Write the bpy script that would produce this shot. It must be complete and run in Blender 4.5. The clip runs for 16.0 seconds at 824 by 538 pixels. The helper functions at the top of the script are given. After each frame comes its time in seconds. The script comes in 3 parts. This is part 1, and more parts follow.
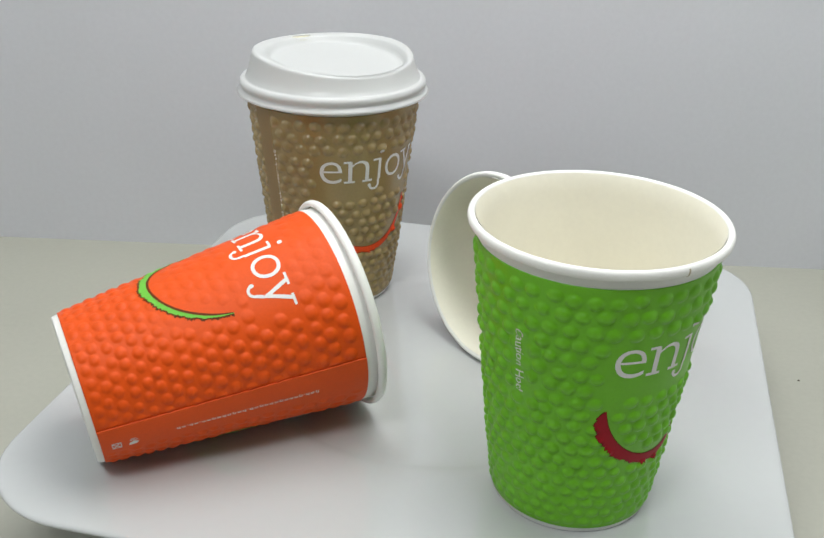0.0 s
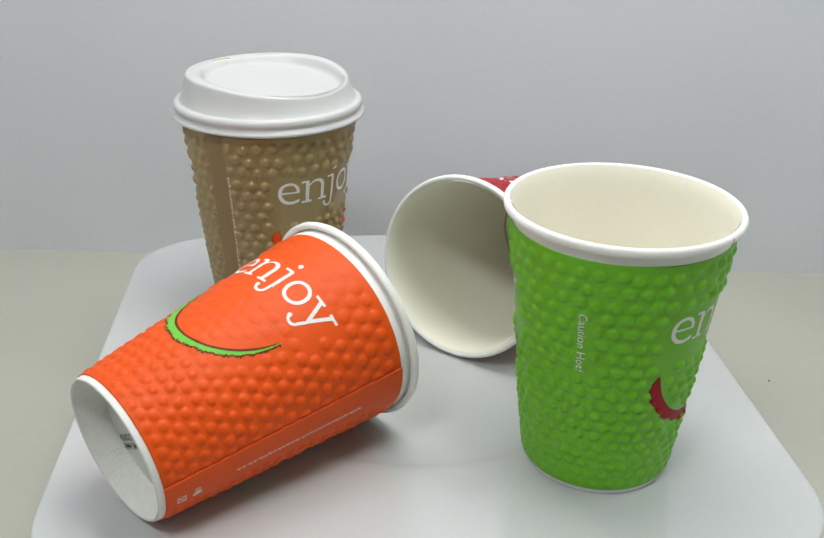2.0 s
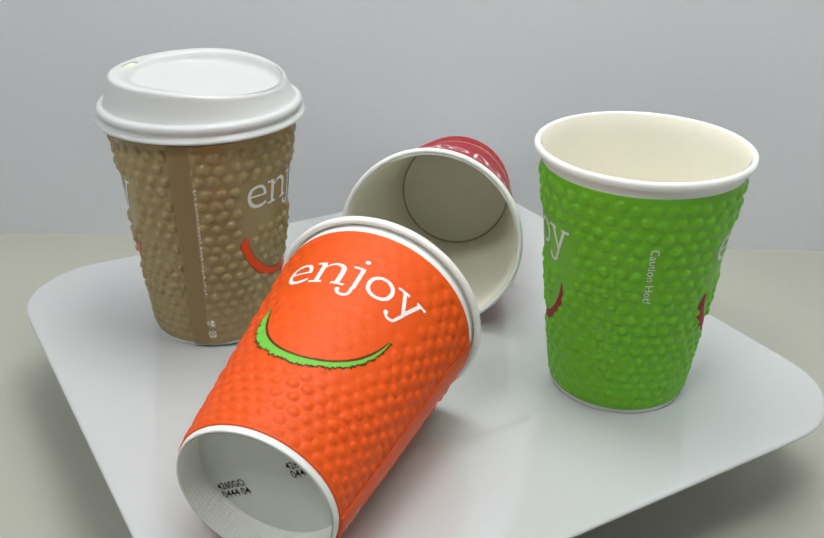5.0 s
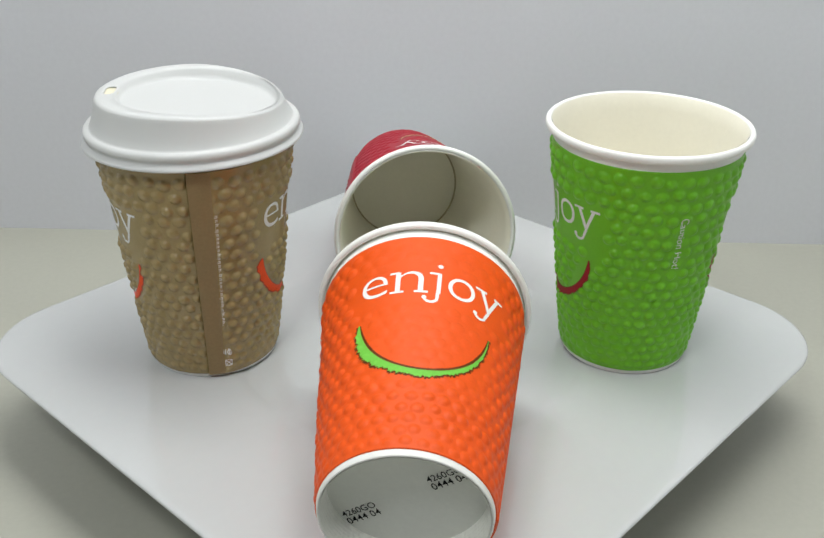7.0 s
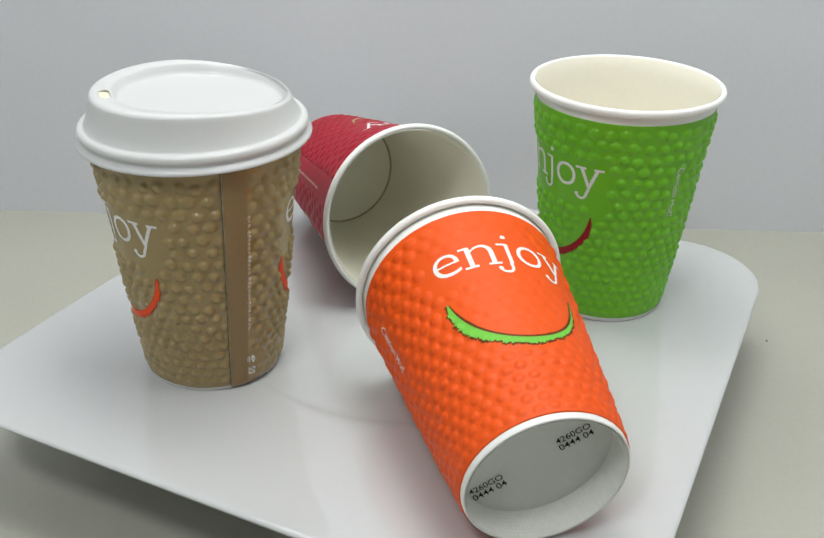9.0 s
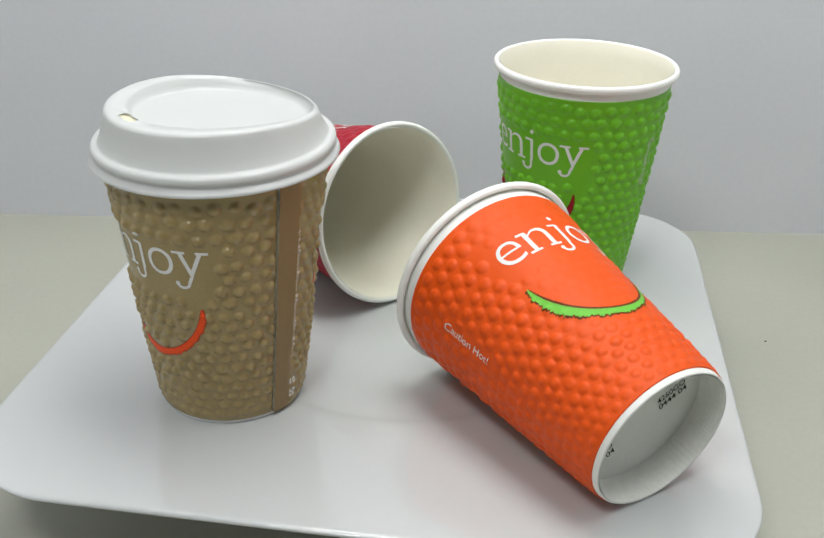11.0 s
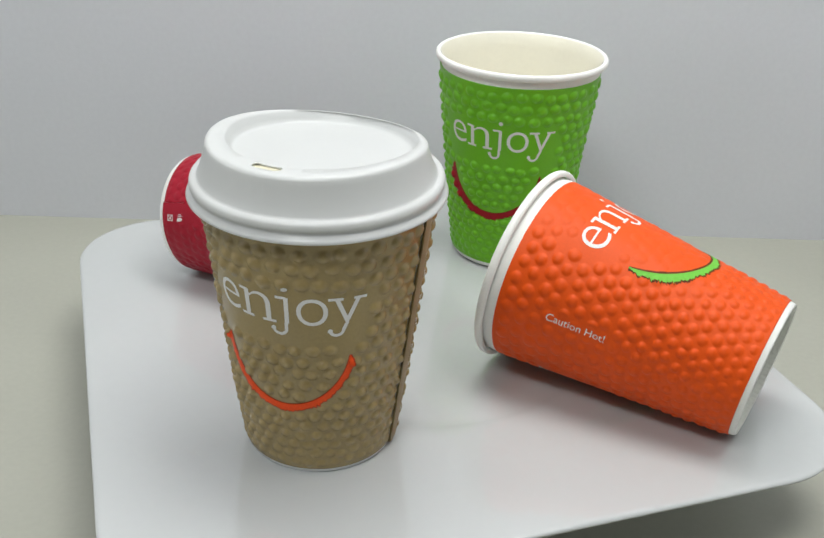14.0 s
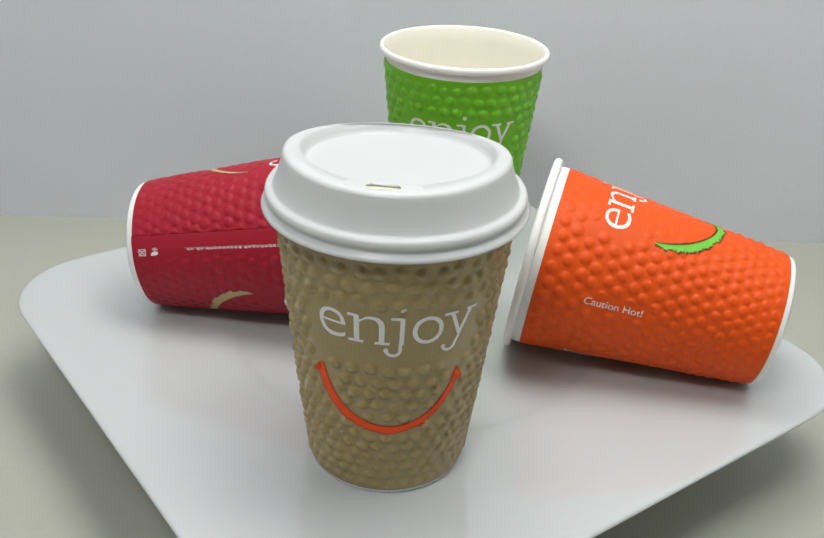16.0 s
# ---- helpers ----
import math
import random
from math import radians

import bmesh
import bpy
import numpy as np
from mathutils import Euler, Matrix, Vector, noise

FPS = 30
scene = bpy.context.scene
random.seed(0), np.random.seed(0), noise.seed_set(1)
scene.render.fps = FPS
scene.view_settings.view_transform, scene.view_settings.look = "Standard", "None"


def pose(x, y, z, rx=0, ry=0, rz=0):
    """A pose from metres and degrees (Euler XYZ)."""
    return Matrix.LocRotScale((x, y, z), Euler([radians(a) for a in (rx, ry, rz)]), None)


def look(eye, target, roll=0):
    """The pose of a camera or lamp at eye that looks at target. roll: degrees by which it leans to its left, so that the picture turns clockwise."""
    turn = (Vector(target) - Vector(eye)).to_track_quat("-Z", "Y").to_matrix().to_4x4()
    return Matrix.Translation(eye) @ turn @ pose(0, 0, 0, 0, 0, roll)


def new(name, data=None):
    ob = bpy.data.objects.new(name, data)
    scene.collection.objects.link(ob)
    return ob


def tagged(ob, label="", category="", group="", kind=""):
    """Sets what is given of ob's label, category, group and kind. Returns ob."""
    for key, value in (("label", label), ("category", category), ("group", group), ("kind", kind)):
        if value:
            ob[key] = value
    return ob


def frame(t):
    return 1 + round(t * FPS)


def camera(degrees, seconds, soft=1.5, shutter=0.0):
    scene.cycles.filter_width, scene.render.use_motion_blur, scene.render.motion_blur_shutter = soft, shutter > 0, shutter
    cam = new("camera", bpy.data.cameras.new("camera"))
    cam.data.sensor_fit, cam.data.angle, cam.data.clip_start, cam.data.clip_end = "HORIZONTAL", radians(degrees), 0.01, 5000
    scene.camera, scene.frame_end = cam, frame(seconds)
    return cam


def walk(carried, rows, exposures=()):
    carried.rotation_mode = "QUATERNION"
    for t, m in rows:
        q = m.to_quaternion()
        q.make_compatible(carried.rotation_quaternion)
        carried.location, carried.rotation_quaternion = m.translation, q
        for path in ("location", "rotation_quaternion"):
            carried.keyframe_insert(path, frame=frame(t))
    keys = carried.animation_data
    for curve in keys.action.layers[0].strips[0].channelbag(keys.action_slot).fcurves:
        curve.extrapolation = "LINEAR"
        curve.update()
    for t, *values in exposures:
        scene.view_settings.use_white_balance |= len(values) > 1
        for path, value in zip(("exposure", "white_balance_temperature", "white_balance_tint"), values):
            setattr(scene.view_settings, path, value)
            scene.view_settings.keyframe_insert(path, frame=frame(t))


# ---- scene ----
cam = camera(45.77, 16.0)
walk(cam, [
    (0, look((-0.0049, -0.4089, 0.2946), (-0.0081, -0.0041, 0.0981), 1.66)),
    (0.5, look((-0.0041, -0.4134, 0.2964), (-0.0057, -0.0078, 0.1015), 1.67)),
    (1, look((-0.0041, -0.4177, 0.2959), (-0.0010, -0.0113, 0.1028), 1.84)),
    (1.5, look((-0.0030, -0.4219, 0.2973), (-0.0001, -0.0138, 0.1077), 1.71)),
    (2, look((0.0002, -0.4215, 0.2994), (0.0023, -0.0148, 0.1068), 1.44)),
    (2.5, look((-0.0012, -0.4206, 0.2965), (0.0050, -0.0142, 0.1033), 1.51)),
    (3, look((-0.0001, -0.4210, 0.2965), (0.0068, -0.0155, 0.1014), 1.39)),
    (3.5, look((0.0029, -0.4207, 0.2971), (0.0066, -0.0158, 0.1007), 1.15)),
    (4, look((0.0056, -0.4193, 0.2976), (0.0091, -0.0158, 0.0985), 1.02)),
    (6.5, look((0.0067, -0.4180, 0.3049), (0.0064, -0.0167, 0.1013), 0.76)),
    (7, look((0.0066, -0.4160, 0.3070), (0.0050, -0.0171, 0.0988), 0.63)),
    (7.5, look((0.0057, -0.4169, 0.3045), (0.0050, -0.0186, 0.0951), 0.75)),
    (8, look((0.0040, -0.4168, 0.3009), (0.0052, -0.0178, 0.0928), 0.87)),
    (8.5, look((0.0001, -0.4159, 0.3032), (0.0031, -0.0180, 0.0930), 1.07)),
    (9, look((0.0015, -0.4166, 0.3013), (0.0045, -0.0193, 0.0901), 1.27)),
    (11.5, look((-0.0052, -0.4166, 0.2948), (0.0028, -0.0168, 0.0884), 1.50)),
    (12, look((-0.0081, -0.4152, 0.2976), (0.0003, -0.0164, 0.0893), 1.65)),
    (12.5, look((-0.0089, -0.4141, 0.2960), (0.0006, -0.0152, 0.0879), 1.63)),
    (13, look((-0.0125, -0.4163, 0.2982), (-0.0008, -0.0169, 0.0913), 1.64)),
    (13.5, look((-0.0158, -0.4181, 0.3016), (-0.0022, -0.0188, 0.0945), 1.91)),
    (14, look((-0.0197, -0.4178, 0.3011), (-0.0040, -0.0191, 0.0930), 2.29)),
    (14.5, look((-0.0238, -0.4171, 0.2998), (-0.0061, -0.0193, 0.0904), 2.72)),
    (15, look((-0.0276, -0.4140, 0.3017), (-0.0063, -0.0168, 0.0913), 2.92)),
    (15.5, look((-0.0286, -0.4129, 0.3025), (-0.0061, -0.0156, 0.0923), 2.95)),
    (16, look((-0.0285, -0.4139, 0.3009), (-0.0051, -0.0157, 0.0926), 3.01)),
])

# the turntable stands at the origin; the plate's upper face lies at PLATE_Z above the studio floor
PLATE_Z = 0.05


# ---- world and light ----
world = bpy.data.worlds.new("studio_air")
scene.world = world
world.use_nodes = True
world.node_tree.nodes["Background"].inputs["Color"].default_value = (0.86, 0.92, 1.0, 1)
world.node_tree.nodes["Background"].inputs["Strength"].default_value = 0.25


def area_lamp(name, eye, target, size, power, colour):
    data = bpy.data.lights.new(name, "AREA")
    data.shape, data.size, data.size_y = "RECTANGLE", size[0], size[1]
    data.energy, data.color = power, colour
    ob = new(name, data)
    ob.matrix_world = look(eye, target)
    return ob


area_lamp("overhead_softbox", (0.03, 0.05, 0.84), (0.02, 0.04, 0.05), (0.84, 0.30), 5.9, (0.985, 1.0, 0.975))
# unseen fill lamp, added to bring out the relief on the cups' fronts
area_lamp("unseen_front_fill", (-0.20, -0.50, 0.80), (0.0, 0.0, 0.08), (0.24, 0.12), 2.2, (0.97, 1.0, 0.99))
scene.view_settings.exposure = 0.0


# ---- materials ----
def material(name, colour, rough=0.5, grain=0.03, grain_size=400.0, bump=0.05, bump_size=900.0, sheen=0.5, stain=0.04, stain_size=18.0, see=0.0):
    """Plain painted or paper surface with fine grain, faint broad unevenness and a little relief."""
    mat = bpy.data.materials.new(name)
    mat.use_nodes = True
    nt = mat.node_tree
    n, l = nt.nodes, nt.links
    bsdf = n["Principled BSDF"]
    co = n.new("ShaderNodeTexCoord")
    fine, broad = n.new("ShaderNodeTexNoise"), n.new("ShaderNodeTexNoise")
    fine.inputs["Scale"].default_value, fine.inputs["Detail"].default_value = grain_size, 4
    broad.inputs["Scale"].default_value, broad.inputs["Detail"].default_value = stain_size, 3
    for t in (fine, broad):
        l.new(co.outputs["Object"], t.inputs["Vector"])
    ramps = []
    for t, amount in ((fine, grain), (broad, stain)):
        r = n.new("ShaderNodeMapRange")
        r.inputs["From Min"].default_value, r.inputs["From Max"].default_value = 0.3, 0.7
        r.inputs["To Min"].default_value, r.inputs["To Max"].default_value = 1 - amount, 1 + amount
        l.new(t.outputs["Fac"], r.inputs["Value"])
        ramps.append(r)
    mul = n.new("ShaderNodeMath")
    mul.operation = "MULTIPLY"
    l.new(ramps[0].outputs["Result"], mul.inputs[0])
    l.new(ramps[1].outputs["Result"], mul.inputs[1])
    scale = n.new("ShaderNodeVectorMath")
    scale.operation = "SCALE"
    scale.inputs[0].default_value = colour
    l.new(mul.outputs["Value"], scale.inputs["Scale"])
    l.new(scale.outputs["Vector"], bsdf.inputs["Base Color"])
    bsdf.inputs["Roughness"].default_value = rough
    bsdf.inputs["Specular IOR Level"].default_value = sheen
    if see:
        bsdf.inputs["Subsurface Weight"].default_value = see
        bsdf.inputs["Subsurface Radius"].default_value = (0.004, 0.004, 0.004)
        bsdf.inputs["Subsurface Scale"].default_value = 1.0
    if bump:
        tex, b = n.new("ShaderNodeTexNoise"), n.new("ShaderNodeBump")
        tex.inputs["Scale"].default_value = bump_size
        l.new(co.outputs["Object"], tex.inputs["Vector"])
        l.new(tex.outputs["Fac"], b.inputs["Height"])
        b.inputs["Strength"].default_value, b.inputs["Distance"].default_value = bump, 0.0004
        l.new(b.outputs["Normal"], bsdf.inputs["Normal"])
    return mat


def knurled(name, colour):
    """White paper pressed with small diagonal dimples, as on the inside of a cup's foot."""
    mat = material(name, colour, 0.6, bump=0)
    nt = mat.node_tree
    n, l = nt.nodes, nt.links
    vor, b, co = n.new("ShaderNodeTexVoronoi"), n.new("ShaderNodeBump"), n.new("ShaderNodeTexCoord")
    vor.inputs["Scale"].default_value, vor.inputs["Randomness"].default_value = 640.0, 0.15
    l.new(co.outputs["Object"], vor.inputs["Vector"])
    l.new(vor.outputs["Distance"], b.inputs["Height"])
    b.inputs["Strength"].default_value, b.inputs["Distance"].default_value = 0.8, 0.0005
    l.new(b.outputs["Normal"], n["Principled BSDF"].inputs["Normal"])
    return mat


# unseen cloths: the white bounces light, the dark front one holds it back
M_BOUNCE = material("white_bounce_cloth", (0.72, 0.73, 0.74), 0.8, 0.01, 300, 0.02, 500, 0.2, 0.02, 3)
M_FRONT_DIM = material("dark_fill_cut_cloth", (0.12, 0.12, 0.122), 0.8, 0.02, 300, 0.02, 500, 0.2, 0.03, 3)
M_FLOOR = material("ivory_table", (0.41, 0.41, 0.352), 0.5, 0.02, 300, 0.05, 500, 0.4, 0.05, 5)
M_WALL = material("lilac_white_board", (0.66, 0.67, 0.71), 0.7, 0.015, 300, 0.03, 500, 0.3, 0.04, 3)
M_PLATE = material("white_glaze", (0.53, 0.545, 0.55), 0.07, 0.006, 200, 0.0, 500, 1.0, 0.012, 12)
M_PAPER = material("white_paper", (0.84, 0.84, 0.81), 0.5, 0.015, 700, 0.05)
M_INSIDE = material("cream_paper_lining", (0.90, 0.87, 0.755), 0.42, 0.012, 500, 0.03, see=0.0)
M_LID = material("white_polystyrene", (0.80, 0.81, 0.82), 0.28, 0.005, 300, 0.0, sheen=0.5, stain=0.01)
def let_through(mat, share, colour):
    """Thin plastic that passes part of the light on."""
    nt = mat.node_tree
    n, l = nt.nodes, nt.links
    thin, mix = n.new("ShaderNodeBsdfTranslucent"), n.new("ShaderNodeMixShader")
    thin.inputs["Color"].default_value = (*colour, 1)
    mix.inputs["Fac"].default_value = share
    l.new(n["Principled BSDF"].outputs["BSDF"], mix.inputs[1])
    l.new(thin.outputs["BSDF"], mix.inputs[2])
    l.new(mix.outputs["Shader"], n["Material Output"].inputs["Surface"])


let_through(M_LID, 0.35, (0.85, 0.85, 0.80))
M_KNURL = knurled("knurled_white_paper", (0.82, 0.82, 0.77))
M_BASE = material("grey_white_base_paper", (0.70, 0.71, 0.66), 0.55, 0.02, 500, 0.06)
M_ORANGE = material("orange_print", (0.74, 0.082, 0.004), 0.5, 0.03, 900, 0.06, sheen=0.25)
M_GREEN = material("green_print", (0.145, 0.46, 0.012), 0.38, 0.03, 900, 0.06, sheen=0.42)
M_KRAFT = material("kraft_print", (0.315, 0.230, 0.092), 0.27, 0.05, 800, 0.08, stain=0.07, sheen=0.7)
M_STRIP = material("kraft_strip_print", (0.272, 0.190, 0.088), 0.5, 0.05, 800, 0.08, sheen=0.3)
M_RED = material("crimson_print", (0.34, 0.008, 0.024), 0.5, 0.04, 900, 0.06, sheen=0.25)
M_WHITE_INK = material("white_ink", (0.76, 0.75, 0.73), 0.5, 0.02, 900, 0.03, sheen=0.15)
M_PALE_INK = material("pale_ink", (0.80, 0.74, 0.66), 0.5, 0.05, 900, 0.03, sheen=0.15)
M_LIME_INK = material("lime_ink", (0.16, 0.50, 0.06), 0.5, 0.06, 900, 0.03, sheen=0.15)
M_ORANGE_INK = material("vermilion_ink", (0.85, 0.085, 0.015), 0.5, 0.05, 900, 0.03, sheen=0.15)
M_RED_INK = material("wine_red_ink", (0.33, 0.010, 0.020), 0.5, 0.06, 900, 0.03, sheen=0.15)
M_TAN_INK = material("tan_ink", (0.52, 0.36, 0.19), 0.5, 0.06, 900, 0.03, sheen=0.15)
M_BROWN_INK = material("brown_outline_ink", (0.12, 0.032, 0.004), 0.5, 0.06, 900, 0.03, sheen=0.15)
M_DARK_RED_INK = material("dark_red_outline_ink", (0.36, 0.03, 0.01), 0.5, 0.06, 900, 0.03, sheen=0.15)
M_SLOT_BACK = material("lit_inside_cream", (0.72, 0.68, 0.52), 0.5, 0.02, 900, 0.03)
M_BLACK_INK = material("black_ink", (0.006, 0.006, 0.006), 0.5, 0.05, 900, 0.03, sheen=0.15)
# glue line's brown, with the shade of its joint put into the colour
M_GAP = material("shadowed_glue_line", (0.48, 0.42, 0.29), 0.6, 0.05, 900, 0.03)
M_DUST = material("dark_speck", (0.12, 0.10, 0.08), 0.8, 0.05, 900, 0.03)


# ---- mesh helpers ----
def part(name, verts, faces, mat, parent=None, label="", smooth=True):
    me = bpy.data.meshes.new(name)
    me.from_pydata([tuple(v) for v in verts], [], faces)
    me.materials.append(mat)
    if smooth:
        me.shade_smooth()
    me.update()
    ob = new(name, me)
    if parent is not None:
        ob.parent = parent
    if label:
        ob["label"] = label
    return ob


def lathe(profile, seg=128):
    """Verts and faces of a profile of (radius, z) turned about z."""
    verts, faces = [], []
    for r, z in profile:
        for k in range(seg):
            a = 2 * math.pi * k / seg
            verts.append((r * math.cos(a), r * math.sin(a), z))
    for i in range(len(profile) - 1):
        for k in range(seg):
            a, b = i * seg + k, i * seg + (k + 1) % seg
            faces.append((a, b, b + seg, a + seg))
    return verts, faces


def disc(r, z, seg=96, up=True):
    verts = [(0, 0, z)] + [(r * math.cos(2 * math.pi * k / seg), r * math.sin(2 * math.pi * k / seg), z) for k in range(seg)]
    faces = [(0, 1 + k, 1 + (k + 1) % seg) if up else (0, 1 + (k + 1) % seg, 1 + k) for k in range(seg)]
    return verts, faces


def grid_faces(rows, cols):
    return [(i * cols + j, i * cols + j + 1, (i + 1) * cols + j + 1, (i + 1) * cols + j) for i in range(rows - 1) for j in range(cols - 1)]


def plain_box(x0, x1, y0, y1, z0, z1):
    v = [(x, y, z) for x in (x0, x1) for y in (y0, y1) for z in (z0, z1)]
    f = [(0, 1, 3, 2), (4, 6, 7, 5), (0, 4, 5, 1), (2, 3, 7, 6), (0, 2, 6, 4), (1, 5, 7, 3)]
    return v, f


# ---- the studio: table and backdrop board, with unseen walls and top added to shape light ----
def studio():
    floor = part("floor", *plain_box(-0.55, 0.55, -0.8, 0.30, -0.03, 0.0), M_FLOOR, smooth=False)
    tagged(floor, "ivory grey matt table top under the plate", "table top", kind="structure")
    wall = part("wall_north", *plain_box(-0.60, 0.60, 0.0, 0.02, 0.0, 0.95), M_WALL, smooth=False)
    wall.matrix_world = pose(0, 0.2240, 0.0, 0, 0, -1.05)
    tagged(wall, "pale lilac white backdrop board behind the plate", "backdrop", kind="structure")
    # unseen sides added for bounce; the south one is dark to cut front fill
    for name, box in (("wall_west", (-0.57, -0.55, -0.8, 0.30, 0.0, 0.95)), ("wall_east", (0.55, 0.57, -0.8, 0.30, 0.0, 0.95)),
                      ("wall_south", (-0.57, 0.57, -0.82, -0.8, 0.0, 0.95))):
        w = part(name, *plain_box(*box), M_FRONT_DIM if name == "wall_south" else M_BOUNCE, smooth=False)
        tagged(w, "unseen plain cloth wall added to shape the light", "wall", kind="structure")
    c = part("ceiling", *plain_box(-0.57, 0.57, -0.82, 0.30, 0.95, 0.97), M_BOUNCE, smooth=False)
    tagged(c, "unseen plain white cloth top added to bounce light", "ceiling", kind="structure")


studio()


# ---- the square plate ----
PLATE_HALF, PLATE_CORNER = 0.1563, 0.0459


def plate_outline(a, inset=0.0):
    """Distance from the centre to the rounded square's edge in the direction a."""
    h, r = PLATE_HALF - inset, PLATE_CORNER - inset
    c, s = abs(math.cos(a)), abs(math.sin(a))
    d = h / max(c, s)
    if min(c, s) * d > h - r:
        k = h - r
        b = k * (c + s)
        d = b + math.sqrt(max(b * b - 2 * k * k + r * r, 0))
    return d


def build_plate():
    root = new("square_plate")
    seg = 288
    rings = []

    def ring(fn, z, dx=0.0, dy=0.0):
        rings.append([(dx + fn(2 * math.pi * k / seg) * math.cos(2 * math.pi * k / seg), dy + fn(2 * math.pi * k / seg) * math.sin(2 * math.pi * k / seg), z) for k in range(seg)])

    for r, z in ((0.002, -0.0008), (0.03, -0.0008), (0.06, -0.0008), (0.080, -0.0008), (0.0835, -0.00095), (0.0855, -0.0006), (0.0875, -0.0002), (0.0895, -0.00002), (0.092, 0.0)):
        ring(lambda a, r=r: r, z, 0.0, -0.002)
    for f in (0.25, 0.5, 0.75):
        ring(lambda a, f=f: 0.092 * (1 - f) + f * plate_outline(a, 0.003), 0.0)
    for inset, z in ((0.003, 0.0), (0.0014, -0.0001), (0.0006, -0.0004), (0.0001, -0.0009), (0.0, -0.0014), (0.0003, -0.0020), (0.0012, -0.0025), (0.004, -0.0030)):
        ring(lambda a, i=inset: plate_outline(a, i), z)
    for f, z in ((0.35, -0.0045), (0.7, -0.0085), (1.0, -0.020)):
        ring(lambda a, f=f: plate_outline(a, 0.004) * (1 - f) + 0.100 * f, z)
    ring(lambda a: 0.097, -0.046)
    ring(lambda a: 0.095, -PLATE_Z)
    ring(lambda a: 0.090, -PLATE_Z)
    ring(lambda a: 0.088, -0.040)
    ring(lambda a: 0.002, -0.036)
    verts = [v for r in rings for v in r]
    faces = []
    for i in range(len(rings) - 1):
        for k in range(seg):
            a, b = i * seg + k, i * seg + (k + 1) % seg
            faces.append((a, a + seg, b + seg, b))
    faces.append(tuple(range(seg)))
    faces.append(tuple(reversed(range((len(rings) - 1) * seg, len(rings) * seg))))
    part("dish", verts, faces, M_PLATE, root)
    return tagged(root, "square white glazed plate with rounded corners and shallow round well", "plate")


# ---- embossed paper cups ----
def wall_radius(z):
    return 0.0303 + 0.1128 * z


def smooth_step(x):
    x = np.clip(x, 0, 1)
    return x * x * (3 - 2 * x)


